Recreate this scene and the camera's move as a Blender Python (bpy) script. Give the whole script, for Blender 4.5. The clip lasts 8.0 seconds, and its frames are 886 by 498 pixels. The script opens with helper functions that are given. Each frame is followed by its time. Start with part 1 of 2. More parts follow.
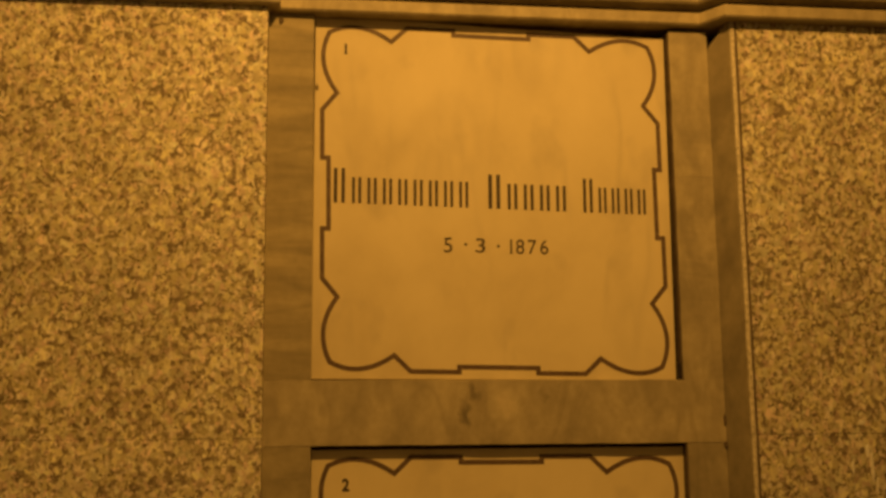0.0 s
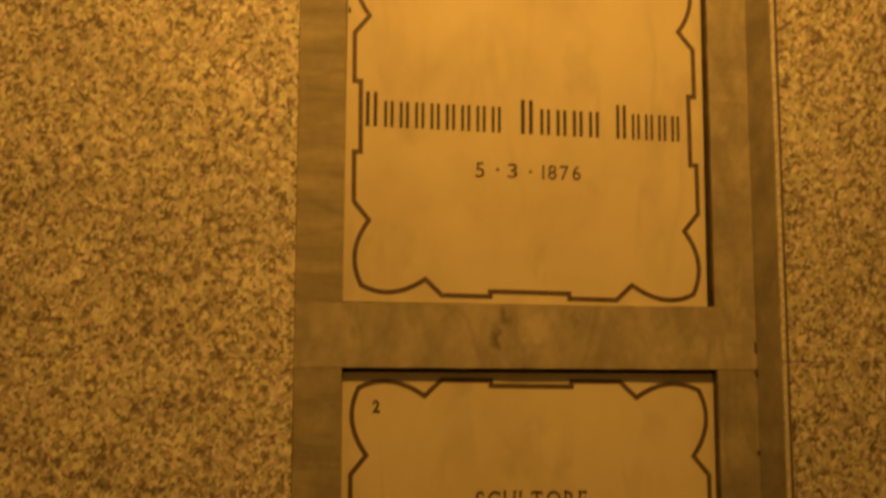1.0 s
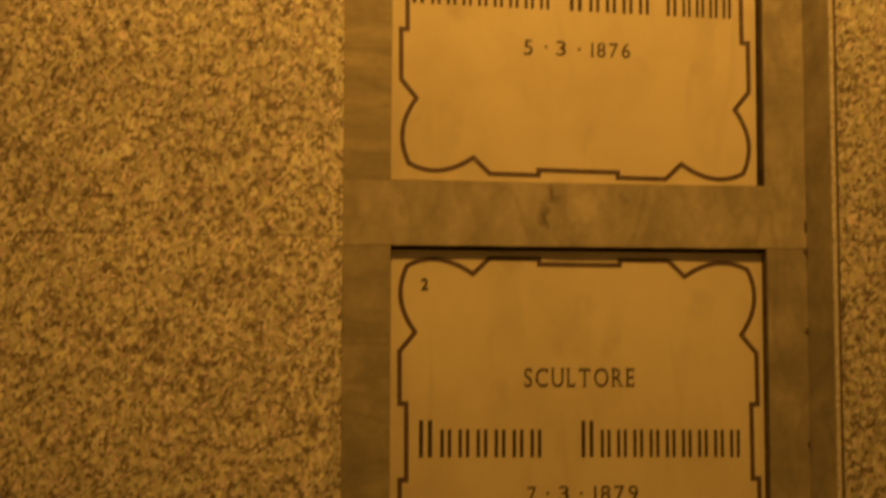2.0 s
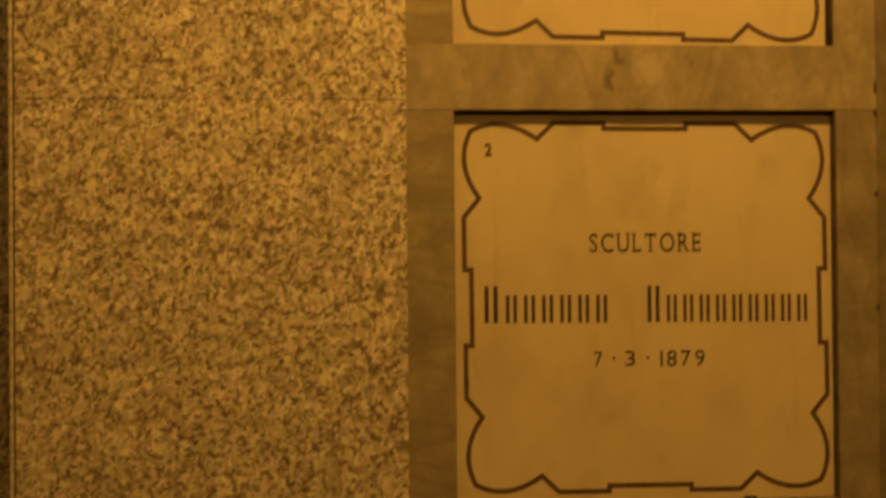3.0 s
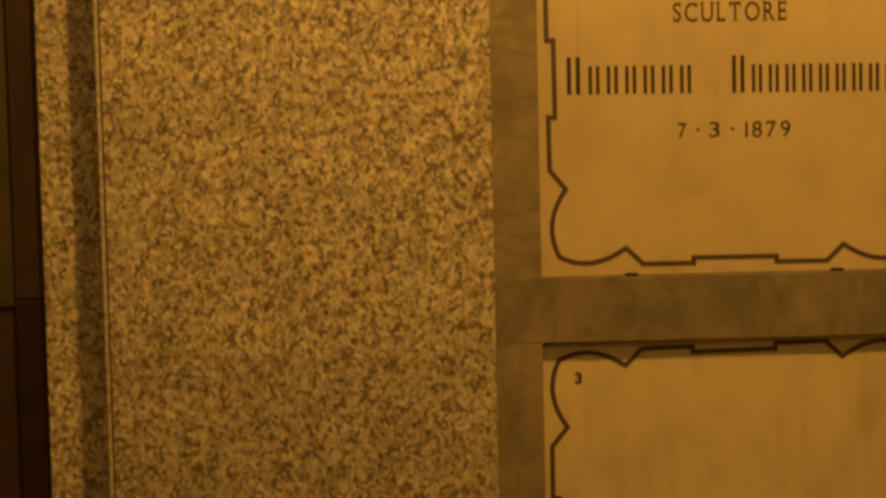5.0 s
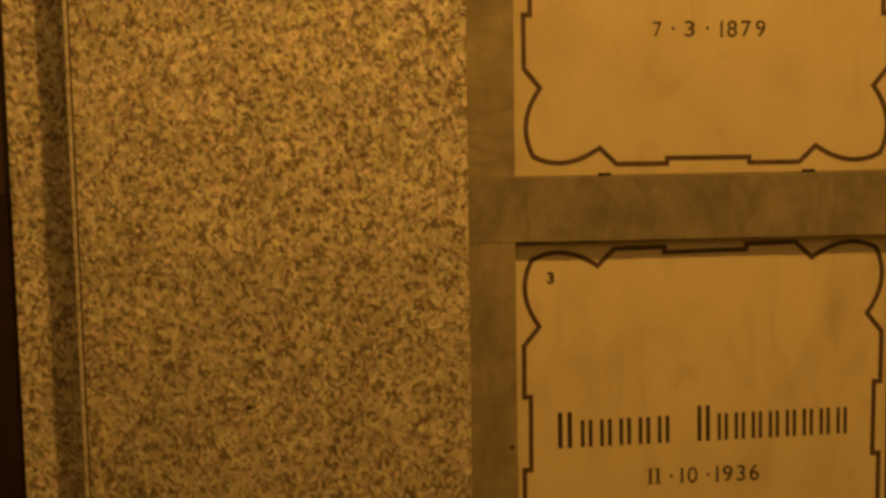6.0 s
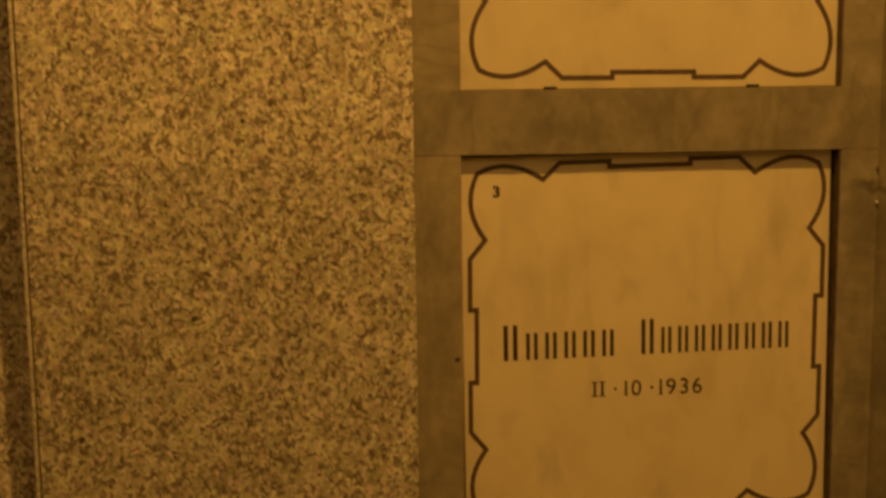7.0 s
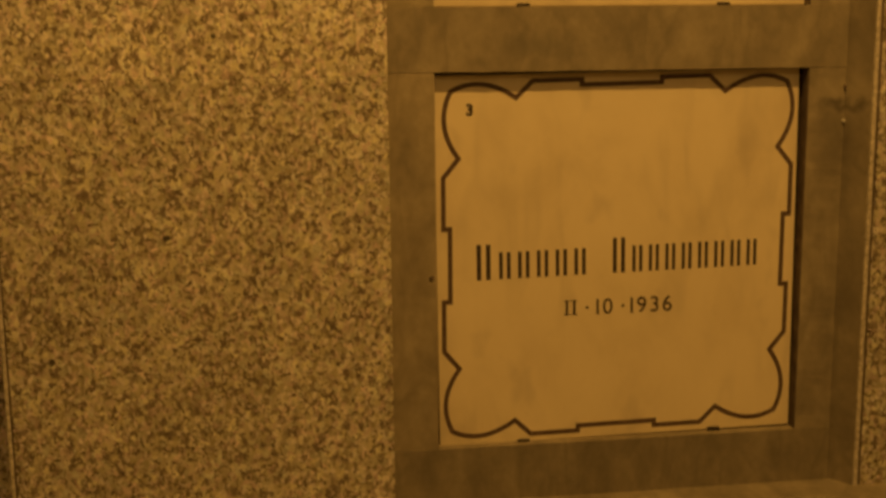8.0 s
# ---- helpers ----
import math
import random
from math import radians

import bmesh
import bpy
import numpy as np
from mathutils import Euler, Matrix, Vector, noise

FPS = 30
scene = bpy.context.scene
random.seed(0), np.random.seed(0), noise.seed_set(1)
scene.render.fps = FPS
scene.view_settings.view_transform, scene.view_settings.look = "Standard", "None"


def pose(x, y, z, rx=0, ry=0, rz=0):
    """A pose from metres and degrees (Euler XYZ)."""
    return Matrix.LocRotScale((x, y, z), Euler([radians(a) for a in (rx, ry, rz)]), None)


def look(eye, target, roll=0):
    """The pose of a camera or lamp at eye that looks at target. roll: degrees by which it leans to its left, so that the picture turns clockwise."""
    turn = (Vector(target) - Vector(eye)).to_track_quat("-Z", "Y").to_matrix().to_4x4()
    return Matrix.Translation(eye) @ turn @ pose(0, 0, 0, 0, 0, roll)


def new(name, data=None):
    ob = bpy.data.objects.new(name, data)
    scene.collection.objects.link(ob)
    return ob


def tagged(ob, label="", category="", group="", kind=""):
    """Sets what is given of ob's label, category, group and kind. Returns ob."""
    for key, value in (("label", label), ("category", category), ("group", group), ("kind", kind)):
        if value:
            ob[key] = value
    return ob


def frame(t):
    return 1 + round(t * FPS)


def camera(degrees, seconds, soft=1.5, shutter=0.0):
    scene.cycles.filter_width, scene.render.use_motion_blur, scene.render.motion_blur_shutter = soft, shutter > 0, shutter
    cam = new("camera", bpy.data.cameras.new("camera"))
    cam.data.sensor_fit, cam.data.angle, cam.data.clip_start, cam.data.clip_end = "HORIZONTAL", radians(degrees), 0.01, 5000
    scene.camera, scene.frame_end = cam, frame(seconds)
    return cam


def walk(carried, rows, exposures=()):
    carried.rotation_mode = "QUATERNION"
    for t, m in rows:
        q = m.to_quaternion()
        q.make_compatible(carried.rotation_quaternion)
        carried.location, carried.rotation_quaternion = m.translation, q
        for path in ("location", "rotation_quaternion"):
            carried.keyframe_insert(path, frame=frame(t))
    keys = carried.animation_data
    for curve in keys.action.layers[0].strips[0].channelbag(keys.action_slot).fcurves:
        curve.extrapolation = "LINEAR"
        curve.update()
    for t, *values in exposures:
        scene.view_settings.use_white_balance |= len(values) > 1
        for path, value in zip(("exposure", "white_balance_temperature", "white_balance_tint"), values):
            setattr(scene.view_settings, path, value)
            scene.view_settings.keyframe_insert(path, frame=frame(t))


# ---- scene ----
cam = camera(41.0, 8.0, soft=3.1, shutter=0.6)
PATH = [
    (0, (-0.041, -1.987, 1.783), (0.218, -0.034, 2.126), -0.6),
    (0.5, (-0.052, -1.98, 1.755), (0.197, -0.022, 2.077), -0.3),
    (1, (-0.057, -1.975, 1.733), (0.167, -0.005, 2.0), 0.1),
    (2.5, (-0.133, -1.942, 1.609), (0.04, 0.049, 1.683), -0.1),
    (3, (-0.168, -1.928, 1.55), (-0.015, 0.066, 1.573), -0.5),
    (3.5, (-0.194, -1.926, 1.474), (-0.064, 0.07, 1.479), -0.9),
    (4, (-0.231, -1.924, 1.415), (-0.114, 0.072, 1.382), -1.1),
    (4.5, (-0.218, -1.927, 1.332), (-0.147, 0.071, 1.296), -1.3),
    (4.7, (-0.221, -1.926, 1.315), (-0.154, 0.072, 1.258), -1.3),
    (5.8, (-0.248, -1.919, 1.232), (-0.129, 0.07, 1.062), -1.0),
    (6, (-0.248, -1.917, 1.231), (-0.115, 0.068, 1.029), -0.9),
    (6.5, (-0.232, -1.927, 1.185), (-0.074, 0.054, 0.957), -0.8),
    (7, (-0.202, -1.939, 1.15), (-0.029, 0.036, 0.885), -0.7),
    (7.5, (-0.22, -1.936, 1.129), (0.001, 0.027, 0.82), -0.5),
    (8, (-0.262, -1.934, 1.093), (0.013, 0.017, 0.749), -0.6),
]
EXPOSURES = [(0.0, -0.62, 6560, 10), (1.0, -0.57, 6550, 10), (2.5, -0.36, 6500, 9.5), (3.5, -0.11, 6480, 9), (4.5, 0.01, 6450, 8.5),
             (6.0, 0.27, 6180, 8.5), (8.0, 0.47, 5830, 8.5)]
walk(cam, [(t, look(eye, target, roll)) for t, eye, target, roll in PATH], EXPOSURES)

# ---- light: a dim crypt with a warm lamp high in front of the wall, and an added fill ----
world = bpy.data.worlds.new("world")
world.use_nodes = True
world.node_tree.nodes["Background"].inputs[0].default_value = (0.9, 0.45, 0.1, 1)
world.node_tree.nodes["Background"].inputs[1].default_value = 0.02
scene.world = world


def warm_lamp(name, place, watts, radius, colour=(1.0, 0.47, 0.075)):
    data = bpy.data.lights.new(name, "POINT")
    data.energy, data.color, data.shadow_soft_size = watts, colour, radius
    ob = new(name, data)
    ob.location = place
    return ob


warm_lamp("ceiling_lamp_light", (0.30, -1.18, 3.16), 126, 0.05)
# unseen soft fill behind the camera, added to lift the shadows
warm_lamp("fill_light", (-0.2, -2.6, 2.7), 15, 0.12, (1.0, 0.55, 0.14))


# ---- materials ----
class Nodes:
    """A small builder for node materials."""

    def __init__(self, name, rough=0.5, specular=0.4):
        self.material = bpy.data.materials.new(name)
        self.material.use_nodes = True
        self.tree = self.material.node_tree
        self.shader = self.tree.nodes["Principled BSDF"]
        self.shader.inputs["Roughness"].default_value = rough
        self.shader.inputs["Specular IOR Level"].default_value = specular
        self.place = self.tree.nodes.new("ShaderNodeTexCoord").outputs["Object"]

    def node(self, kind, **values):
        made = self.tree.nodes.new(kind)
        for key, value in values.items():
            made.inputs[key.replace("_", " ")].default_value = value
        return made

    def link(self, a, b):
        self.tree.links.new(a, b)

    def mapped(self, scale=(1, 1, 1), turn=(0, 0, 0), shift=(0, 0, 0)):
        m = self.tree.nodes.new("ShaderNodeMapping")
        m.inputs["Scale"].default_value, m.inputs["Rotation"].default_value = scale, turn
        m.inputs["Location"].default_value = shift
        self.link(self.place, m.inputs["Vector"])
        return m.outputs["Vector"]

    def noise(self, scale, detail=4.0, rough=0.5, vector=None, distortion=0.0):
        n = self.node("ShaderNodeTexNoise", Scale=scale, Detail=detail, Roughness=rough, Distortion=distortion)
        self.link(vector or self.place, n.inputs["Vector"])
        return n.outputs["Fac"]

    def cells(self, scale, vector=None, randomness=1.0):
        n = self.node("ShaderNodeTexVoronoi", Scale=scale, Randomness=randomness)
        self.link(vector or self.place, n.inputs["Vector"])
        return n.outputs["Distance"], n.outputs["Color"]

    def ramp(self, value, stops):
        r = self.tree.nodes.new("ShaderNodeValToRGB")
        e = r.color_ramp.elements
        while len(e) < len(stops):
            e.new(0.5)
        for item, (at, colour) in zip(e, stops):
            item.position = at
            item.color = (*colour, 1) if isinstance(colour, tuple) else (colour, colour, colour, 1)
        self.link(value, r.inputs["Fac"])
        return r.outputs["Color"]

    def mix(self, a, b, fac, mode="MIX"):
        m = self.tree.nodes.new("ShaderNodeMix")
        m.data_type, m.blend_type = "RGBA", mode
        for socket, value in ((m.inputs[0], fac), (m.inputs[6], a), (m.inputs[7], b)):
            if isinstance(value, bpy.types.NodeSocket):
                self.link(value, socket)
            elif isinstance(value, tuple):
                socket.default_value = (*value, 1)
            else:
                socket.default_value = value
        return m.outputs[2]

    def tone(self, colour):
        """Each piece's own tone, with lamp brightness painted in, kept in its object colour."""
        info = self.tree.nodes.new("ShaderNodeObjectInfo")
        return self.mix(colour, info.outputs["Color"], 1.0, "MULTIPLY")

    def bump(self, height, strength, distance):
        b = self.node("ShaderNodeBump", Strength=strength, Distance=distance)
        self.link(height, b.inputs["Height"])
        self.link(b.outputs["Normal"], self.shader.inputs["Normal"])

    def done(self, colour, rough=None):
        self.link(colour, self.shader.inputs["Base Color"])
        if rough is not None:
            self.link(rough, self.shader.inputs["Roughness"])
        return self.material


def granite_material():
    n = Nodes("speckled_granite", 0.5, 0.3)
    # crystal outlines are made ragged by shifting the place a few millimetres
    wobble = n.node("ShaderNodeTexNoise", Scale=150.0, Detail=3.0, Roughness=0.6)
    n.link(n.place, wobble.inputs["Vector"])
    offset = n.node("ShaderNodeVectorMath")
    offset.operation = "MULTIPLY_ADD"
    offset.inputs[1].default_value = (0.010, 0.010, 0.010)
    n.link(wobble.outputs["Color"], offset.inputs[0])
    n.link(n.mapped((1.1, 1, 0.95), (0, 0.3, 0)), offset.inputs[2])
    ragged = offset.outputs[0]
    # feldspar ground: pale crystals of slightly different tone and tint
    _, crystal = n.cells(104, ragged)
    split = n.tree.nodes.new("ShaderNodeSeparateColor")
    n.link(crystal, split.inputs[0])
    colour = n.ramp(split.outputs[0], [(0.0, (0.42, 0.365, 0.28)), (0.3, (0.55, 0.495, 0.385)), (0.7, (0.66, 0.605, 0.48)), (1.0, (0.84, 0.79, 0.64))])
    colour = n.mix(colour, n.ramp(split.outputs[1], [(0.0, (0.92, 0.99, 1.0)), (0.35, (1.02, 1.02, 0.84)), (0.65, (1.0, 1.0, 1.0)), (1.0, (1.08, 0.94, 1.08))]), 1.0, "MULTIPLY")
    # brown-grey quartz in short worm-like runs round the crystals
    run = n.ramp(n.noise(50, 1.6, 0.55, ragged, 0.4), [(0.425, 0.0), (0.45, 0.95), (0.525, 0.95), (0.55, 0.0)])
    broken = n.ramp(n.noise(88, 2, 0.5, n.mapped((1, 1, 1), (0, 0, 0), (2, 9, 5))), [(0.475, 0.0), (0.525, 1.0)])
    quartz = n.ramp(n.noise(210, 2, 0.5), [(0.35, (0.11, 0.08, 0.055)), (0.65, (0.27, 0.22, 0.155))])
    colour = n.mix(colour, quartz, n.mix((0.0, 0.0, 0.0), run, broken))
    _, grain = n.cells(150, ragged)
    pick = n.tree.nodes.new("ShaderNodeSeparateColor")
    n.link(grain, pick.inputs[0])
    colour = n.mix(colour, (0.25, 0.205, 0.15), n.ramp(pick.outputs[0], [(0.14, 0.72), (0.20, 0.0)]))
    # black mica specks and milky grains
    mica = n.ramp(n.noise(165, 2, 0.5, n.mapped((1.2, 1, 0.9), (0, -0.4, 0), (3, 1, 2))), [(0.62, 0.0), (0.66, 0.85)])
    colour = n.mix(colour, (0.085, 0.068, 0.058), mica)
    colour = n.mix(colour, (0.86, 0.80, 0.74), n.ramp(pick.outputs[1], [(0.90, 0.0), (0.94, 0.7)]))
    cloud = n.ramp(n.noise(8, 4, 0.65), [(0.3, 0.84), (0.7, 1.10)])
    colour = n.mix(colour, cloud, 1.0, "MULTIPLY")
    n.bump(n.noise(105, 3, 0.6, ragged), 0.55, 0.004)
    rough = n.ramp(split.outputs[2], [(0.0, 0.42), (1.0, 0.6)])
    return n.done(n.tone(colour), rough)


def slab_material():
    n = Nodes("cream_marble", 0.6, 0.22)
    info = n.tree.nodes.new("ShaderNodeObjectInfo")
    # grime gathers along the rim of the slab, outside the border line
    axes = n.node("ShaderNodeSeparateXYZ")
    n.link(n.place, axes.inputs[0])
    sides = []
    for axis in ("X", "Z"):
        size = n.node("ShaderNodeMath")
        size.operation = "ABSOLUTE"
        n.link(axes.outputs[axis], size.inputs[0])
        sides.append(size.outputs[0])
    rim = n.node("ShaderNodeMath")
    rim.operation = "MAXIMUM"
    n.link(sides[0], rim.inputs[0])
    n.link(sides[1], rim.inputs[1])
    grime = n.mix(n.ramp(rim.outputs[0], [(0.296, 0.0), (0.322, 0.36)]), n.ramp(n.noise(13, 4, 0.6), [(0.36, 0.15), (0.62, 1.0)]), 1.0, "MULTIPLY")
    move = n.node("ShaderNodeVectorMath")
    move.operation = "MULTIPLY_ADD"
    move.inputs[1].default_value = (23.0, 11.0, 37.0)
    n.link(info.outputs["Random"], move.inputs[0])
    n.link(n.place, move.inputs[2])
    n.place = move.outputs[0]
    warped = n.mapped((1.1, 1, 0.85), (0, 0.5, 0))
    cloud = n.ramp(n.noise(6, 5, 0.6, warped, 0.2), [(0.28, (0.585, 0.505, 0.335)), (0.52, (0.67, 0.587, 0.395)), (0.76, (0.72, 0.635, 0.435))])
    # steep thin veins, leaning to one side, broken up along their length
    vein = n.ramp(n.noise(2.0, 2.2, 0.5, n.mapped((5.5, 1, 1.2), (0, 0.42, 0), (2, 5, 1)), 0.25), [(0.44, 0.0), (0.50, 1.0), (0.56, 0.0)])
    broken = n.ramp(n.noise(5, 2, 0.5, n.mapped((1, 1, 1), (0, 0, 0), (1, 7, 3))), [(0.45, 0.0), (0.62, 0.19)])
    colour = n.mix(cloud, (0.33, 0.285, 0.21), n.mix((0.0, 0.0, 0.0), vein, broken))
    stain = n.ramp(n.noise(9, 3, 0.5, n.mapped((1.2, 1, 0.9), (0, 0, 0), (4, 2, 8))), [(0.60, 0.0), (0.76, 0.40)])
    colour = n.mix(colour, (0.36, 0.31, 0.235), stain)
    colour = n.mix(colour, (0.37, 0.325, 0.24), grime)
    n.bump(n.noise(70, 4, 0.6), 0.06, 0.001)
    return n.done(n.tone(colour), n.ramp(n.noise(20, 3, 0.5), [(0.3, 0.56), (0.7, 0.68)]))


def surround_material(name, stretch=(1.3, 1, 0.9), lean=0.6, vein_stretch=(2.2, 1, 0.9), vein_lean=0.7):
    n = Nodes(name, 0.6, 0.25)
    cloud = n.ramp(n.noise(11, 5, 0.6, n.mapped(stretch, (0, lean, 0)), 0.2), [(0.30, (0.245, 0.212, 0.150)), (0.5, (0.325, 0.283, 0.200)), (0.68, (0.415, 0.362, 0.255))])
    vein = n.ramp(n.noise(5, 3, 0.5, n.mapped(vein_stretch, (0, vein_lean, 0), (1, 1, 6)), 0.7), [(0.43, 0.0), (0.50, 1.0), (0.57, 0.0)])
    colour = n.mix(cloud, (0.19, 0.165, 0.12), n.mix((0.0, 0.0, 0.0), vein, 0.36))
    ripple = n.node("ShaderNodeTexNoise", Scale=38.0, Detail=3.0)
    n.link(n.place, ripple.inputs["Vector"])
    warp = n.node("ShaderNodeVectorMath")
    warp.operation = "MULTIPLY_ADD"
    warp.inputs[1].default_value = (0.05, 0.0, 0.05)
    n.link(ripple.outputs["Color"], warp.inputs[0])
    n.link(n.place, warp.inputs[2])
    # dark clots and pale flaws that belong to single stones
    for x, z, wide, high, shade, strength in ((0.2565, 1.850, 0.011, 0.032, (0.11, 0.095, 0.065), 0.8), (0.274, 1.887, 0.013, 0.020, (0.12, 0.10, 0.07), 0.75),
                                              (0.325, 1.868, 0.035, 0.030, (0.50, 0.44, 0.32), 0.6), (0.395, 1.882, 0.012, 0.016, (0.15, 0.13, 0.09), 0.55),
                                              (0.17, 1.085, 0.08, 0.030, (0.18, 0.165, 0.125), 0.45), (0.44, 1.09, 0.05, 0.028, (0.42, 0.37, 0.27), 0.45),
                                              (0.70, 0.978, 0.05, 0.014, (0.09, 0.078, 0.06), 0.75), (0.69, 0.93, 0.045, 0.09, (0.16, 0.14, 0.105), 0.5), (0.68, 0.62, 0.03, 0.05, (0.17, 0.15, 0.11), 0.4)):
        at = n.tree.nodes.new("ShaderNodeMapping")
        at.vector_type = "TEXTURE"
        at.inputs["Location"].default_value = (x + 0.025, 0, z + 0.025)
        at.inputs["Scale"].default_value = (wide, 1000, high)
        n.link(warp.outputs[0], at.inputs["Vector"])
        far = n.node("ShaderNodeVectorMath")
        far.operation = "LENGTH"
        n.link(at.outputs[0], far.inputs[0])
        mask = n.ramp(far.outputs["Value"], [(0.25, strength), (1.0, 0.0)])
        colour = n.mix(colour, shade, mask)
    fine = n.ramp(n.noise(60, 4, 0.6), [(0.3, 0.9), (0.7, 1.07)])
    colour = n.mix(colour, fine, 1.0, "MULTIPLY")
    n.bump(n.noise(90, 5, 0.65), 0.15, 0.001)
    return n.done(n.tone(colour))


def plain_material(name, dark, light, scale, rough=0.6, bump=0.1):
    n = Nodes(name, rough, 0.35)
    f = n.noise(scale, 5, 0.6)
    n.bump(n.noise(scale * 12, 3, 0.6), bump, 0.001)
    return n.done(n.ramp(f, [(0.3, dark), (0.7, light)]))


GRANITE, SLAB, SURROUND = granite_material(), slab_material(), surround_material("grey_veined_marble")
BANDED = surround_material("banded_grey_marble", (0.35, 1, 2.4), 0.08, (0.5, 1, 2.6), 0.1)
SLANTED = surround_material("slant_veined_marble", (1.1, 1, 1.1), 0.9, (0.8, 1, 3.0), 0.75)
INK = plain_material("dark_brown_inlay", (0.030, 0.020, 0.017), (0.055, 0.037, 0.030), 90, 0.6)
GROOVE = plain_material("brown_stone_groove", (0.12, 0.095, 0.068), (0.21, 0.17, 0.12), 60, 0.8)
PALE_EDGE = plain_material("pale_granite_edge", (0.28, 0.245, 0.19), (0.78, 0.73, 0.63), 150, 0.5, 0.4)
BORDER = plain_material("red_brown_line", (0.078, 0.050, 0.036), (0.13, 0.086, 0.064), 60, 0.6)
BRONZE = plain_material("dark_bronze", (0.010, 0.006, 0.005), (0.022, 0.014, 0.011), 60, 0.6)
MORTAR = plain_material("dark_mortar", (0.07, 0.052, 0.038), (0.15, 0.115, 0.085), 40, 0.9, 0.4)
PLASTER = plain_material("old_plaster", (0.24, 0.22, 0.18), (0.32, 0.29, 0.24), 3, 0.9, 0.2)
FLOORING = plain_material("grey_stone_floor", (0.10, 0.09, 0.075), (0.17, 0.15, 0.125), 5, 0.5)
DOOR_WOOD = plain_material("dark_brown_wood", (0.040, 0.023, 0.016), (0.068, 0.040, 0.027), 14, 0.55)
DOOR_KICK = plain_material("black_brown_wood", (0.020, 0.009, 0.008), (0.034, 0.017, 0.014), 14, 0.5)
DOOR_PANEL = plain_material("olive_brown_wood", (0.065, 0.055, 0.030), (0.10, 0.085, 0.048), 10, 0.55)
CLOT = plain_material("grey_mineral_clot", (0.05, 0.042, 0.032), (0.16, 0.14, 0.105), 130, 0.5)
DRIP = plain_material("pale_limescale", (0.50, 0.49, 0.48), (0.85, 0.85, 0.85), 120, 0.6)


# ---- mesh helpers ----
def mesh_object(name, bm, material, parent=None, label="", tone=None):
    for f in bm.faces:
        f.smooth = False
    data = bpy.data.meshes.new(name)
    bm.normal_update()
    bm.to_mesh(data)
    bm.free()
    data.materials.append(material)
    ob = new(name, data)
    if parent:
        ob.parent = parent
    if label:
        ob["label"] = label
    if tone:
        ob.color = (*tone, 1) if isinstance(tone, tuple) else (tone, tone, tone, 1)
    return ob


def part(name, bm, material, parent, label="", tone=None):
    return mesh_object(name, bm, material, parent, label, tone)


def thing(name, label, category, group="", kind=""):
    ob = new(name)
    ob.empty_display_size = 0.05
    return tagged(ob, label, category, group, kind)


def block(x0, x1, y0, y1, z0, z1, bevel=0.0015, segments=1):
    bm = bmesh.new()
    bmesh.ops.create_cube(bm, size=1)
    for v in bm.verts:
        v.co = Vector((x0 if v.co.x < 0 else x1, y0 if v.co.y < 0 else y1, z0 if v.co.z < 0 else z1))
    if bevel:
        bmesh.ops.bevel(bm, geom=list(bm.edges), offset=bevel, segments=segments, affect="EDGES", profile=0.5)
    return bm


def worn_block(x0, x1, y0, y1, z0, z1, amount=0.0012, step=0.012, bevel=0.0012):
    """A bevelled bar cut along its length, with its arrises slightly chipped and uneven."""
    bm = block(x0, x1, y0, y1, z0, z1, bevel, 2)
    axis = 0 if x1 - x0 > z1 - z0 else 2
    lo, hi = ((x0, x1), None, (z0, z1))[axis]
    normal = Vector((1, 0, 0)) if axis == 0 else Vector((0, 0, 1))
    count = int((hi - lo) / step)
    for i in range(1, count):
        at = Vector((0, 0, 0))
        at[axis] = lo + (hi - lo) * i / count
        bmesh.ops.bisect_plane(bm, geom=list(bm.verts) + list(bm.edges) + list(bm.faces), plane_co=at, plane_no=normal)
    for v in bm.verts:
        p = v.co * 34
        d = Vector((noise.noise(p), noise.noise(p + Vector((9, 3, 1))), noise.noise(p + Vector((2, 8, 5)))))
        chip = max(0.0, noise.noise(v.co * 17 + Vector((5, 5, 5))) - 0.35) * 3
        d[axis] = 0
        v.co += d * amount
        if v.co.y < y0 + bevel * 1.2:
            v.co.y += chip * amount * 1.2
    return bm


def prism(outline, y0, y1):
    """A closed outline in x, z, extruded from y0 (front) to y1."""
    bm = bmesh.new()
    front = [bm.verts.new((x, y0, z)) for x, z in outline]
    back = [bm.verts.new((x, y1, z)) for x, z in outline]
    n = len(outline)
    bm.faces.new(front)
    bm.faces.new(back[::-1])
    for i in range(n):
        bm.faces.new((front[i], back[i], back[(i + 1) % n], front[(i + 1) % n]))
    bmesh.ops.recalc_face_normals(bm, faces=bm.faces)
    return bm


def column_prism(plan, z0, z1):
    """A closed outline in x, y, extruded from z0 to z1."""
    bm = bmesh.new()
    low = [bm.verts.new((x, y, z0)) for x, y in plan]
    top = [bm.verts.new((x, y, z1)) for x, y in plan]
    n = len(plan)
    bm.faces.new(low)
    bm.faces.new(top[::-1])
    for i in range(n):
        bm.faces.new((low[i], top[i], top[(i + 1) % n], low[(i + 1) % n]))
    bmesh.ops.recalc_face_normals(bm, faces=bm.faces)
    return bm


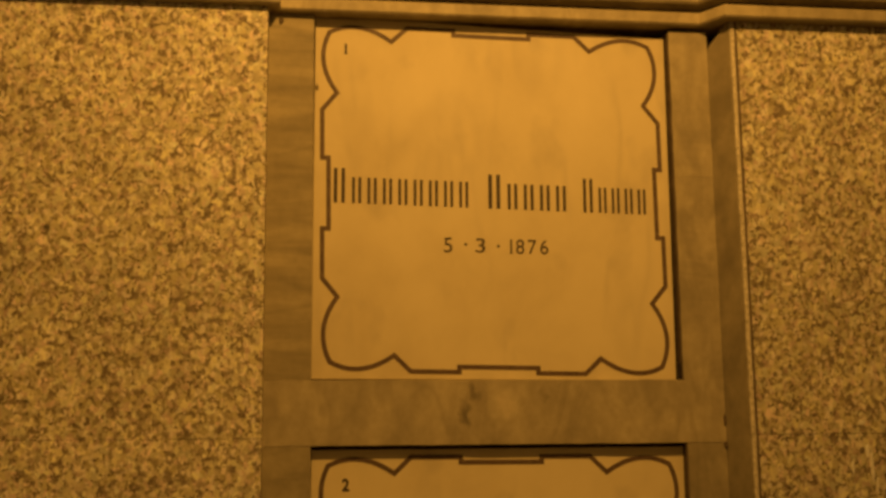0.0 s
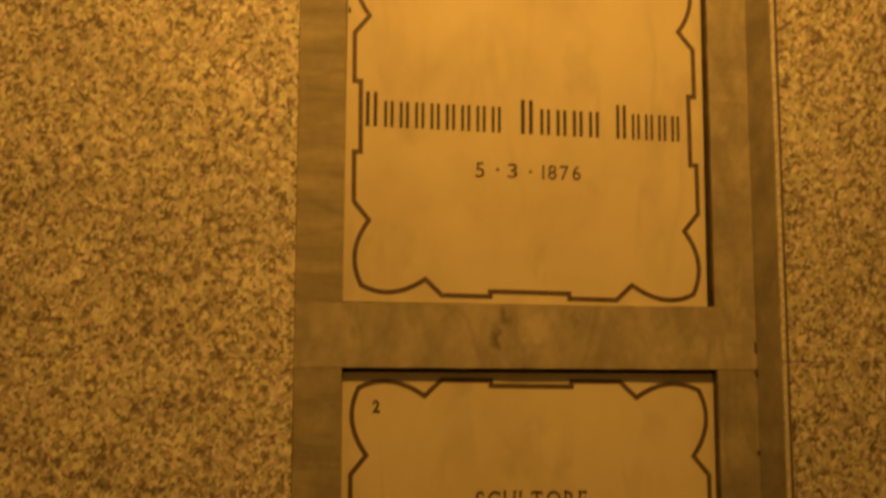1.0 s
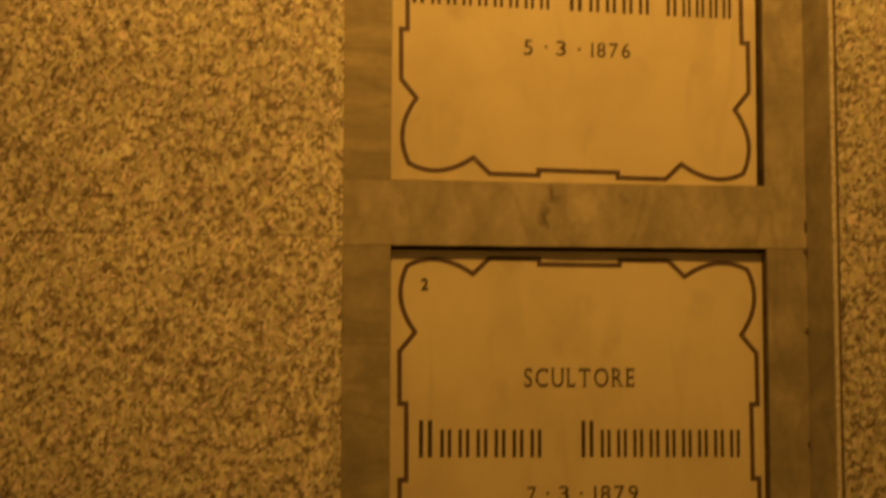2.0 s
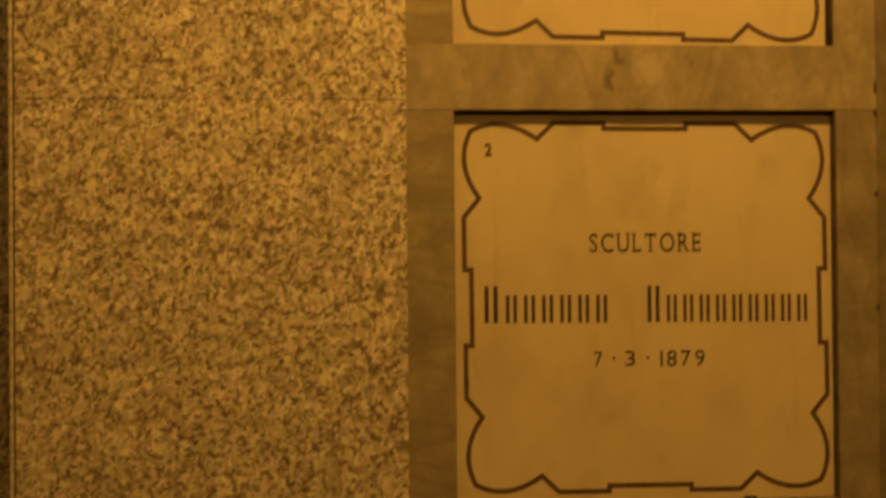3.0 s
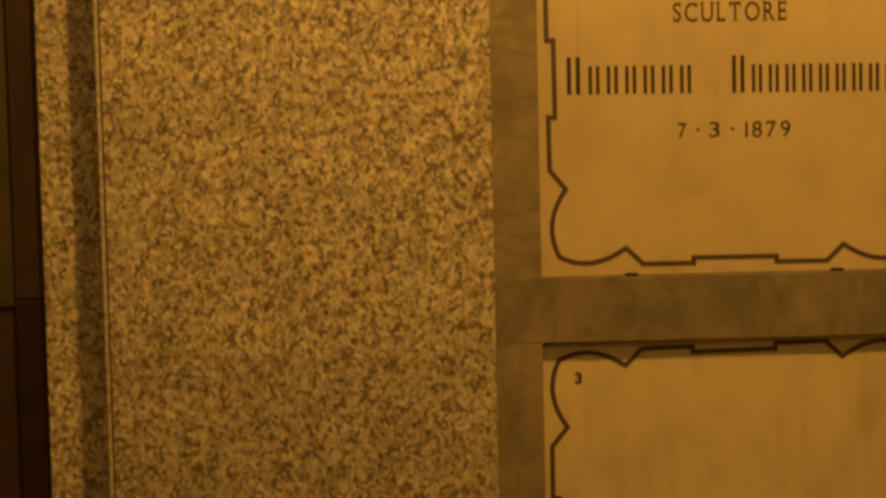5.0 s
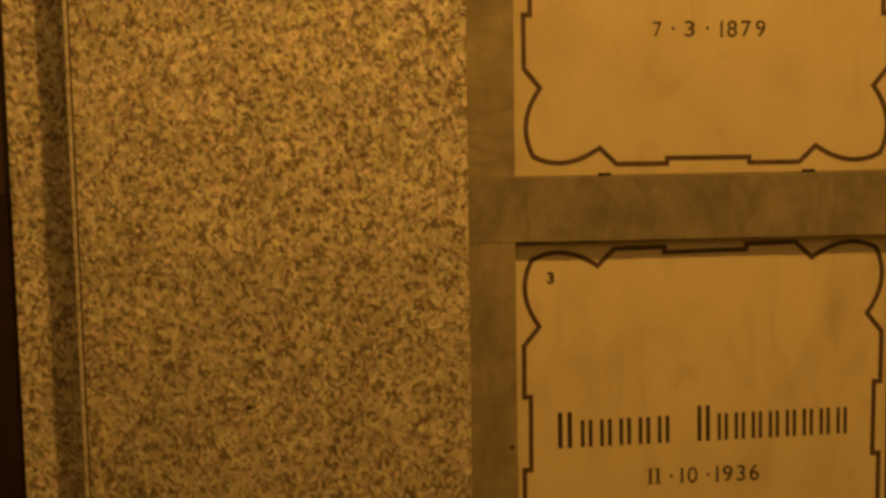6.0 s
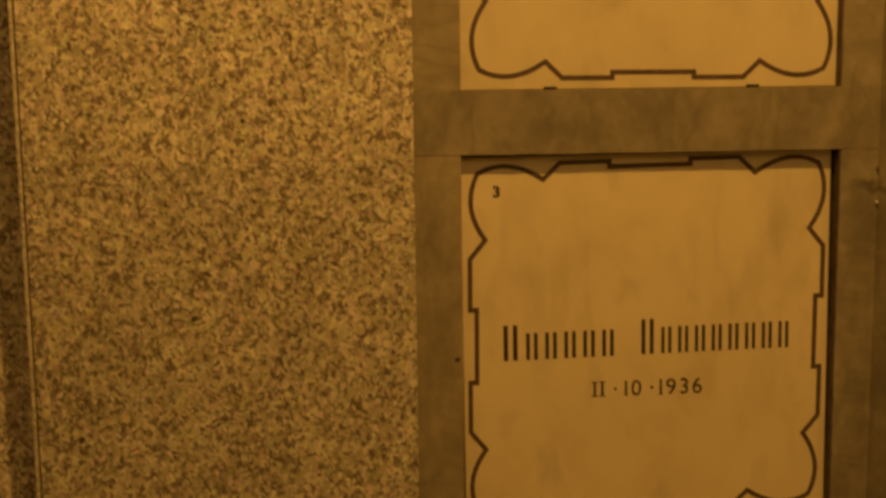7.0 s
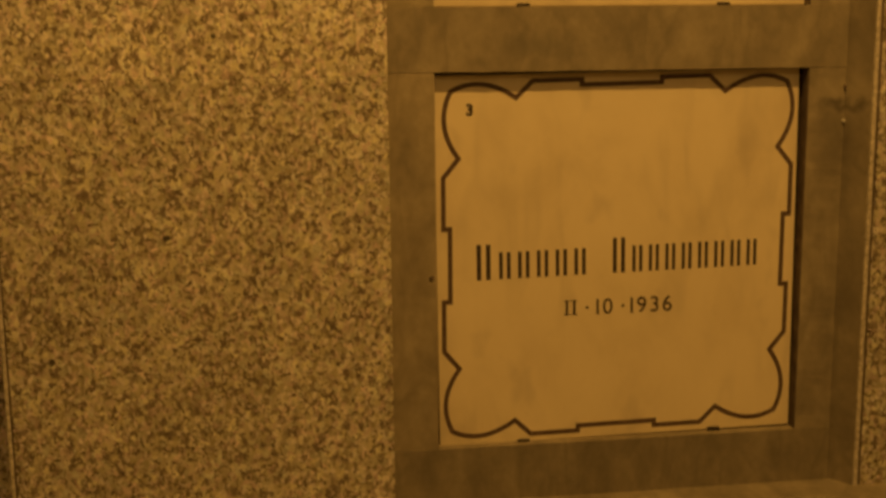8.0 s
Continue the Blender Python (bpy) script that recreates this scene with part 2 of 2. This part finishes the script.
def sweep(plan, profile):
    """A moulding: the profile (proud, z), closed by the wall behind, carried along the plan line (x, y) with mitred corners."""
    bm = bmesh.new()
    pts = [Vector(p) for p in plan]
    rings = []
    for i, p in enumerate(pts):
        sides = []
        for a, b in ((i - 1, i), (i, i + 1)):
            if a >= 0 and b < len(pts):
                d = (pts[b] - pts[a]).normalized()
                sides.append(Vector((d.y, -d.x)))
        m = sum(sides, Vector((0, 0)))
        m = m.normalized()
        m /= max(0.35, m.dot(sides[0]))
        rings.append([bm.verts.new((p.x + m.x * o, p.y + m.y * o, z)) for o, z in profile])
    k = len(profile)
    for a, b in zip(rings, rings[1:]):
        for j in range(k):
            bm.faces.new((a[j], a[(j + 1) % k], b[(j + 1) % k], b[j]))
    bm.faces.new(rings[0])
    bm.faces.new(rings[-1][::-1])
    bmesh.ops.recalc_face_normals(bm, faces=bm.faces)
    return bm


# ---- the room, closed round the camera ----
def room():
    made = [
        ("floor", block(-3.2, 3.6, -3.2, 0.6, -0.2, 0.0, 0), FLOORING, "worn grey stone floor of the crypt", "floor"),
        ("ceiling", block(-3.2, 3.6, -3.2, 0.6, 4.0, 4.2, 0), PLASTER, "plain plastered crypt ceiling", "ceiling"),
        ("wall_south", block(-3.2, 3.6, -3.4, -3.2, 0.0, 4.0, 0), PLASTER, "plain plastered wall facing the memorial niches", "wall"),
        ("wall_west", block(-3.4, -3.2, -3.4, 0.6, 0.0, 4.0, 0), PLASTER, "plain plastered end wall of the passage", "wall"),
        ("wall_east", block(3.6, 3.8, -3.4, 0.6, 0.0, 4.0, 0), PLASTER, "plain plastered end wall of the passage", "wall"),
        ("wall_north", block(-3.2, 3.6, 0.2, 0.6, 0.0, 4.0, 0), PLASTER, "masonry wall behind the memorial niches", "wall"),
        ("wall_north_upper", block(-3.2, 3.6, 0.02, 0.2, 2.72, 4.0, 0), PLASTER, "plastered wall above the stone cornice", "wall"),
        ("wall_north_east", block(1.40, 3.6, 0.0, 0.2, 0.0, 2.72, 0), PLASTER, "plastered wall beside the granite pilaster", "wall"),
        ("wall_north_west", block(-3.2, -1.75, 0.0, 0.2, 0.0, 2.72, 0), PLASTER, "plastered wall beside the wooden door", "wall"),
    ]
    for name, bm, material, label, category in made:
        tagged(mesh_object(name, bm, material), label, category, kind="structure")


room()

# levels of the niches: opening bottoms and tops
NICHES = [(1.908, 2.553), (1.149, 1.800), (0.402, 1.044)]
FOOT = 0.304


# ---- granite pilasters ----
def pilaster(x_bead, x_groove, x_main, x_end, face, tones, label):
    """Three stacked granite slabs with a narrow bead, set off by a groove, along one edge."""
    ob = thing("granite_pilaster", label, "pilaster", group="granite pilasters")
    seams = [FOOT - 0.02, 1.040, 1.812, 2.553]
    for (z0, z1), tone in zip(zip(seams, seams[1:]), tones):
        lo, hi = min(x_main, x_end), max(x_main, x_end)
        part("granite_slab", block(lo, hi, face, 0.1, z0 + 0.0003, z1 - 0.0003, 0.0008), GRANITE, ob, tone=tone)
        lo, hi = min(x_bead, x_groove), max(x_bead, x_groove)
        part("edge_bead", worn_block(lo, hi, face - 0.0005, 0.1, z0 + 0.0003, z1 - 0.0003, 0.0007, 0.03, 0.0012), PALE_EDGE, ob)
    lo, hi = min(x_groove, x_main), max(x_groove, x_main)
    part("groove", block(lo, hi, face + 0.004, 0.1, seams[0], seams[-1], 0), GROOVE, ob)
    part("mortar_joint", block(min(x_bead, x_end) + 0.002, max(x_bead, x_end) - 0.002, face + 0.002, 0.09, seams[0] + 0.002, seams[-1] - 0.002, 0), MORTAR, ob)
    return ob


# slab tones mix stone colour with painted brightness, evening out the lamp's fall-off
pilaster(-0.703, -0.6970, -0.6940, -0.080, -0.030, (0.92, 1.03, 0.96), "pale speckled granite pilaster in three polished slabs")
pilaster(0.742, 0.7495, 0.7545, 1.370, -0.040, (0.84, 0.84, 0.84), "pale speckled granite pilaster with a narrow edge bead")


def granite_return():
    ob = thing("granite_wall_strip", "narrow granite wall strip beside the dark door", "wall strip")
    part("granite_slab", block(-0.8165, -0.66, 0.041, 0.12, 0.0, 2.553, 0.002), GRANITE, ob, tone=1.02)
    part("crack", worn_block(-0.742, -0.706, 0.0405, 0.055, 1.040, 1.043, 0.0012, 0.004, 0.0005), MORTAR, ob, "short dark crack")


granite_return()


# ---- marble surround of the niches ----
def surround():
    ob = thing("niche_surround", "grey veined marble framework round three niches", "stone frame")
    tops = [2.548] + [a for a, b in NICHES[:2]]
    for i, (z0, z1) in enumerate(NICHES):
        part("jamb", worn_block(-0.0795, -0.0005, 0.0, 0.12, z0, z1, 0.0006, 0.012, 0.0005), (BANDED, SLANTED, SURROUND)[i], ob, tone=((0.92, 0.91, 0.85), (0.90, 0.90, 0.86), (0.96, 0.95, 0.92))[i])
        cuts = ((z0, z0 + 0.36, z1), (z0, z0 + 0.33, z0 + 0.42, z1), (z0, z0 + 0.21, z0 + 0.48, z1))[i]
        for j, (a, b) in enumerate(zip(cuts, cuts[1:])):
            # lower right jambs are toned darker, putting weaker light into their colour
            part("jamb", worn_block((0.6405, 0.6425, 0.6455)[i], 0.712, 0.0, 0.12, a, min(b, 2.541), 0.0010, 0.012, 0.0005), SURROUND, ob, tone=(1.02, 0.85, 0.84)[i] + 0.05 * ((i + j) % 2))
        joint = (0.6405, 0.6425, 0.6455)[i]
        part("side_joint", worn_block(joint - 0.0022, joint - 0.0002, 0.0012, 0.055, z0 + 0.001, min(z1, 2.541) - 0.001, 0.0006, 0.02, 0.0004), MORTAR, ob, "dark mortar joint")
    # rail tones darken downwards: the loss of light is painted into them
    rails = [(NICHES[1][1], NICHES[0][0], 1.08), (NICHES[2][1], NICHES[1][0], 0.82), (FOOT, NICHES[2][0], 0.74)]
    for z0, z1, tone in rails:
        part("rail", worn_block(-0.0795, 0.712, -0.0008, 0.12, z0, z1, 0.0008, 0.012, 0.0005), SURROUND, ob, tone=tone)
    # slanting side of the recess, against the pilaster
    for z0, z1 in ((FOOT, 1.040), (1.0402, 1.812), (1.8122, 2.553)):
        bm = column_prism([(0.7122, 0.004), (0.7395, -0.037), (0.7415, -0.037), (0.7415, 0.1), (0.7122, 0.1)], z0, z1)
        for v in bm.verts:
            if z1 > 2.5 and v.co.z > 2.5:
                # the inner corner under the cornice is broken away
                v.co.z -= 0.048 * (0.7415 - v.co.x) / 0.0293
        # the low tone paints in the shade on this side face
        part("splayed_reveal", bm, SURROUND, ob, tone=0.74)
    part("niche_back", block(-0.07, 0.70, 0.06, 0.11, FOOT + 0.01, 2.54, 0), MORTAR, ob)
    return ob


surround()


# ---- cornice and sill ----
def cornice():
    ob = thing("cornice", "moulded stone cornice breaking forward over the pilasters", "cornice")
    plan = [(-0.86, 0.0), (-0.704, 0.0), (-0.704, -0.030), (-0.079, -0.030), (-0.079, 0.0), (0.704, 0.0), (0.734, -0.047), (1.42, -0.047)]
    part("lower_fillet", sweep(plan, [(-0.06, 2.5465), (0.017, 2.5465), (0.020, 2.5495), (0.020, 2.567), (0.017, 2.570), (-0.06, 2.570)]), SURROUND, ob, tone=1.12)
    part("groove", sweep(plan, [(-0.06, 2.570), (-0.010, 2.570), (-0.010, 2.585), (-0.06, 2.585)]), MORTAR, ob)
    part("upper_band", sweep(plan, [(-0.06, 2.585), (0.022, 2.585), (0.026, 2.589), (0.028, 2.66), (0.040, 2.70), (0.040, 2.72), (-0.06, 2.72)]), SURROUND, ob, tone=1.12)


cornice()


def sill():
    ob = thing("stone_plinth", "grey marble plinth ledge below the niches", "plinth")
    plan = [(-0.704, -0.030), (-0.079, -0.030), (-0.079, 0.0), (0.712, 0.0), (0.742, -0.040), (1.42, -0.040)]
    # dim light near the floor is put into the ledge's dark tone
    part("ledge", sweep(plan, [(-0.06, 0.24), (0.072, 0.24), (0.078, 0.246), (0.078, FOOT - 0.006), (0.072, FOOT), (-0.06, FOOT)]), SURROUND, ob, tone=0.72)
    part("base", sweep(plan, [(-0.06, 0.0), (0.055, 0.0), (0.055, 0.24), (-0.06, 0.24)]), SURROUND, ob, tone=0.9)


sill()


# ---- door beyond the granite strip ----
def door():
    ob = tagged(new("door_1"), "dark brown wooden door in a shallow recess", "door", kind="structure")
    for x0, x1 in ((-0.869, -0.817), (-1.75, -1.69)):
        part("stile", block(x0, x1, 0.056, 0.095, 1.131, 2.55, 0.003), DOOR_WOOD, ob)
        part("stile_foot", block(x0, x1, 0.053, 0.095, 0.0, 1.131, 0.003), DOOR_KICK, ob, "black-brown lower stile")
    for z0, z1 in ((0.0, 0.2), (1.118, 1.128), (2.40, 2.55)):
        part("rail", block(-1.69, -0.869, 0.058, 0.095, z0, z1, 0.003), DOOR_WOOD, ob)
    part("panel", block(-1.69, -0.869, 0.064, 0.09, 1.128, 2.40, 0.002), DOOR_PANEL, ob, "olive brown upper panel")
    part("panel", block(-1.69, -0.869, 0.064, 0.09, 0.2, 1.118, 0.002), DOOR_WOOD, ob, "dark brown lower panel")
    part("lintel", block(-1.75, -0.817, 0.02, 0.2, 2.55, 2.72, 0.003), PLASTER, ob)


door()


# ---- memorial slabs ----
def curve_points(a, control, b, steps):
    out = []
    for i in range(steps):
        t = i / steps
        out.append((a[0] * (1 - t) ** 2 + 2 * control[0] * t * (1 - t) + b[0] * t * t,
                    a[1] * (1 - t) ** 2 + 2 * control[1] * t * (1 - t) + b[1] * t * t))
    return out


def border_outline():
    """The scalloped border, from the top middle clockwise, about the slab's centre."""
    def corner():
        # from the top edge to the right edge, in the upper right quarter
        pts = [(0.0, 0.299), (0.069, 0.299), (0.069, 0.308), (0.153, 0.308)]
        pts += curve_points((0.181, 0.281), (0.240, 0.322), (0.291, 0.294), 9)
        pts += curve_points((0.291, 0.294), (0.319, 0.238), (0.278, 0.182), 9)
        pts += [(0.278, 0.182), (0.304, 0.150), (0.304, 0.063), (0.293, 0.063), (0.293, 0.0)]
        return pts
    q = corner()
    half = q + [(x, -z) for x, z in q[-2::-1]]
    return half + [(-x, z) for x, z in half[-2:0:-1]]


def border_mesh(width, front, back, square):
    """The border as a strip of even width; square: how the hand-laid outline is stretched, leans and is shifted."""
    (xx, zx), (xz, zz), (sx, sz) = square
    pts = [Vector((x * xx + z * xz + sx, x * zx + z * zz + sz)) for x, z in border_outline()]
    n = len(pts)
    bm = bmesh.new()
    rings = []
    for i, p in enumerate(pts):
        a, b = (p - pts[i - 1]).normalized(), (pts[(i + 1) % n] - p).normalized()
        na, nb = Vector((-a.y, a.x)), Vector((-b.y, b.x))
        m = (na + nb).normalized()
        m *= width / 2 / max(0.5, m.dot(na))
        rings.append([bm.verts.new((c.x, y, c.y)) for c in (p + m, p - m) for y in (front, back)])
    for i in range(n):
        r, s = rings[i], rings[(i + 1) % n]
        for j, k in ((0, 2), (1, 0), (3, 1), (2, 3)):
            bm.faces.new((r[j], r[k], s[k], s[j]))
    bmesh.ops.recalc_face_normals(bm, faces=bm.faces)
    return bm


# short serifs added to the built-in characters: boxes in fractions of a character's box
SERIFS = {
    "S": [(0.86, 0.98, 0.74, 0.96), (0.02, 0.14, 0.04, 0.28)],
    "C": [(0.88, 1.00, 0.72, 0.96), (0.90, 1.00, 0.06, 0.20)],
    "U": [(-0.12, 0.28, 0.95, 1.0), (0.72, 1.12, 0.95, 1.0)],
    "L": [(-0.14, 0.42, 0.95, 1.0), (-0.14, 0.3, 0.0, 0.05), (0.90, 1.0, 0.0, 0.26)],
    "T": [(0.0, 0.08, 0.74, 1.0), (0.92, 1.0, 0.74, 1.0), (0.28, 0.72, 0.0, 0.05)],
    "R": [(-0.14, 0.2, 0.95, 1.0), (-0.14, 0.36, 0.0, 0.05), (0.80, 1.12, 0.0, 0.05)],
    "E": [(-0.14, 0.2, 0.95, 1.0), (-0.14, 0.2, 0.0, 0.05), (0.90, 1.0, 0.76, 1.0), (0.92, 1.02, 0.0, 0.26), (0.72, 0.80, 0.38, 0.64)],
    "1": [(-0.35, 1.35, 0.0, 0.06)],
    "I": [(-0.75, 1.75, 0.0, 0.06), (-0.75, 1.75, 0.94, 1.0)],
    "7": [(0.0, 0.10, 0.78, 1.0)],
}


def character_mesh(character, weight):
    """The outline of one character of the built-in font, as flat triangles about its own box."""
    data = bpy.data.curves.new("character", "FONT")
    data.body, data.size, data.extrude, data.offset = character, 1.0, 0.01, weight
    source = bpy.data.objects.new("character", data)
    scene.collection.objects.link(source)
    bpy.context.view_layer.update()
    mesh = bpy.data.meshes.new_from_object(source.evaluated_get(bpy.context.evaluated_depsgraph_get()))
    bpy.data.objects.remove(source)
    return mesh


def lettering(name, text, x0, x1, z0, z1, front, parent, weight=0.001, gap=0.20):
    """Raised characters fitted into a box on the slab, with small serifs."""
    glyphs, at = [], 0.0
    for character in text:
        if character == " ":
            at += 0.28
            continue
        mesh = character_mesh(character, weight)
        xs = [v.co.x for v in mesh.vertices]
        glyphs.append((character, mesh, at, min(xs), max(xs)))
        at += max(xs) - min(xs) + gap
    total = at - gap
    tall = 0.70
    fx, fz = (x1 - x0) / total, (z1 - z0) / tall
    bm = bmesh.new()
    for character, mesh, start, a, b in glyphs:
        for v in mesh.vertices:
            v.co = (x0 + (start + v.co.x - a) * fx, front if v.co.z > 0 else front + 0.002, z0 + v.co.y * fz)
        bm.from_mesh(mesh)
        bpy.data.meshes.remove(mesh)
        for u0, u1, w0, w1 in SERIFS.get(character, ()):
            piece = bpy.data.meshes.new("serif")
            geo = block(x0 + (start + (b - a) * u0) * fx, x0 + (start + (b - a) * u1) * fx, front + 0.0001, front + 0.002,
                        z0 + w0 * (z1 - z0), z0 + w1 * (z1 - z0), 0)
            geo.to_mesh(piece)
            geo.free()
            bm.from_mesh(piece)
            bpy.data.meshes.remove(piece)
    return part(name, bm, INK, parent)


def point_mark(x, z, size, front):
    """A small lozenge between two numbers."""
    return prism([(x - size, z), (x, z + size), (x + size, z), (x, z - size)], front, front + 0.002)


def bar_words(words, base, slope, small, tall, front, parent):
    """Illegible lettering: plain upright bars, two to each character, the first of a word taller, on a base line that slopes slightly."""
    for x0, x1, count in words:
        pitch = (x1 - x0) / (count + 0.2)
        bm = bmesh.new()
        at = x0
        for i in range(count):
            wide = pitch * (1.2 if i == 0 else 1.0)
            top = tall if i == 0 else small
            low = base + slope * at
            for a, b in ((0.12, 0.31), (0.53, 0.72)):
                geo = block(at + a * wide, at + b * wide, front, front + 0.002, low, low + top, 0)
                piece = bpy.data.meshes.new("piece")
                geo.to_mesh(piece)
                geo.free()
                bm.from_mesh(piece)
                bpy.data.meshes.remove(piece)
            at += wide
        part("writing_bar", bm, INK, parent)


def memorial_slab(label, centre, half, recess, square, number, lines, points, words, base, slope, clips, turn=0.0, tone=1.0, drop=0.0):
    ob = thing("memorial_slab", label, "memorial slab", group="memorial slabs")
    (x, z), (w, h) = centre, half
    bm = block(-w[0], w[1], 0, 0.03, -h[0], h[1], 0.0015)
    for v in bm.verts:
        if v.co.z > 0:
            # the top edge is not quite parallel to the bottom one
            v.co.z -= drop * (v.co.x + w[0]) / (w[0] + w[1])
    part("panel", bm, SLAB, ob, tone=tone)
    front = -0.0006
    part("border_line", border_mesh(0.0078, front, 0.002, square), BORDER, ob, "scalloped dark brown border line")
    lettering("number", number[0], *number[1:], front, ob, 0.035)
    for text, x0, x1, z0, z1 in lines:
        lettering("inscription", text, x0, x1, z0, z1, front, ob)
    for px, pz in points:
        part("point", point_mark(px, pz, 0.0032, front), INK, ob)
    bar_words(words, base, slope, 0.046, 0.061, front, ob)
    for cx in clips:
        part("clip", block(cx - 0.011, cx + 0.011, -0.004, 0.01, -h[0] - 0.003, -h[0] + 0.005, 0.001), BRONZE, ob, "small dark metal wedge")
    ob.location = (x, recess, z)
    ob.rotation_euler = (0, radians(turn), 0)
    return ob


# tone dims the top slab and lifts the lowest, painting over the lamp's unevenness
memorial_slab("cream marble memorial slab dated 1876, top niche", (0.3187, 2.2287), ((0.3185, 0.3160), (0.3202, 0.3213)), 0.016,
              ((0.9924, -0.0103), (-0.0110, 0.9891), (-0.0013, -0.0028)), ("1", -0.2665, -0.2625, 0.252, 0.270),
              [("5", -0.0923, -0.0772, -0.100, -0.0735), ("3", -0.0363, -0.0195, -0.0995, -0.0742), ("1876", 0.0247, 0.0925, -0.1005, -0.0750)],
              ((-0.0538, -0.0855), (0.0038, -0.0877)), [(-0.287, -0.041, 9), (-0.017, 0.134, 5), (0.154, 0.278, 5)], -0.0215, -0.018, (), 0.3, 0.95, 0.017)
memorial_slab("cream marble memorial slab of a sculptor dated 1879", (0.3240, 1.4742), ((0.3237, 0.3165), (0.3247, 0.3198)), 0.019,
              ((1.0058, -0.0050), (-0.0066, 0.9935), (-0.0010, -0.0003)), ("2", -0.272, -0.260, 0.2525, 0.2718),
              [("SCULTORE", -0.098, 0.090, 0.091, 0.1225), ("7", -0.092, -0.078, -0.0985, -0.0740), ("3", -0.040, -0.023, -0.0985, -0.0735),
               ("1879", 0.020, 0.095, -0.100, -0.0735)],
              ((-0.059, -0.0857), (-0.0015, -0.0857)), [(-0.279, -0.061, 7), (-0.005, 0.280, 10)], -0.0265, -0.006, (-0.173, 0.171))
memorial_slab("cream marble memorial slab dated 1936, lowest niche", (0.3240, 0.7243), ((0.3226, 0.3145), (0.3220, 0.3175)), 0.018,
              ((1.0066, 0.0065), (0.0114, 0.9956), (-0.0040, -0.0005)), ("3", -0.2677, -0.2560, 0.251, 0.269),
              [("II", -0.0985, -0.0810, -0.0985, -0.0724), ("10", -0.0436, -0.0150, -0.099, -0.072), ("1936", 0.0174, 0.0921, -0.0995, -0.0718)],
              ((-0.0603, -0.0865), (0.0037, -0.0862)), [(-0.258, -0.054, 6), (-0.019, 0.253, 9)], -0.027, 0.010, (-0.175, 0.172), -0.5, 1.16)


# ---- small marks: chips, holes, mortar and limescale ----
def blot(name, x, z, wide, high, front, depth, material, parent, seed, label=""):
    """A ragged little patch, thicker in the middle than at its rim."""
    rng = random.Random(seed)
    outline = []
    for i in range(14):
        a = 2 * math.pi * i / 14
        r = rng.uniform(0.72, 1.08)
        outline.append((x + wide / 2 * r * math.cos(a), z + high / 2 * r * math.sin(a)))
    bm = bmesh.new()
    rim = [bm.verts.new((px, front + depth, pz)) for px, pz in outline]
    inner = [bm.verts.new((x + (px - x) * 0.7, front, z + (pz - z) * 0.7)) for px, pz in outline]
    bm.faces.new(inner)
    for i in range(14):
        j = (i + 1) % 14
        bm.faces.new((rim[i], rim[j], inner[j], inner[i]))
    bmesh.ops.recalc_face_normals(bm, faces=bm.faces)
    return part(name, bm, material, parent, label)


def marks():
    frame_ob = bpy.data.objects["niche_surround"]
    pits = [(-0.058, 2.533, 0.009, 0.016), (0.7105, 1.796, 0.008, 0.016), (0.7105, 1.838, 0.006, 0.028), (-0.009, 0.704, 0.011, 0.006),
            (0.7105, 1.66, 0.006, 0.012), (0.7105, 1.47, 0.005, 0.010), (0.7105, 1.01, 0.006, 0.012)]
    for i, (x, z, w, h) in enumerate(pits):
        blot("chip", x, z, w, h, -0.0030, 0.003, MORTAR, frame_ob, i, "dark chipped hole")
    blot("hole", 0.0055, 2.419, 0.006, 0.012, 0.0140, 0.002, MORTAR, frame_ob, 41, "dark plugged hole")
    blot("pin", 0.7100, 0.953, 0.006, 0.006, -0.0045, 0.004, DRIP, frame_ob, 40, "small pale metal pin")
    # near-black block in place of the shade inside an open gap
    part("mortar_fill", worn_block(0.6325, 0.6380, 0.004, 0.03, 1.9095, 1.938, 0.0008, 0.006), BRONZE, frame_ob, "dark block standing in for an open gap")
    left_ob = bpy.data.objects["granite_pilaster"]
    for i, (x, z, w, h) in enumerate(((-0.430, 2.155, 0.013, 0.012), (-0.450, 1.874, 0.009, 0.007), (-0.626, 0.595, 0.014, 0.016), (-0.438, 0.790, 0.017, 0.012), (-0.351, 1.106, 0.009, 0.011))):
        blot("dark_inclusion", x, z, w, h, -0.0303, 0.0005, CLOT, left_ob, 60 + i, "dark mineral inclusion")
    pilaster_ob = bpy.data.objects["granite_pilaster.001"]
    rng = random.Random(11)
    for x, z1, long, wide in ((0.9545, 1.794, 0.068, 0.007), (0.947, 1.797, 0.028, 0.009), (0.919, 1.772, 0.032, 0.006), (0.940, 1.836, 0.010, 0.014), (0.962, 1.742, 0.030, 0.005)):
        blot("limescale_streak", x, z1 - long / 2, wide, long, -0.0408, 0.001, DRIP, pilaster_ob, rng.random(), "pale limescale streak")


marks()
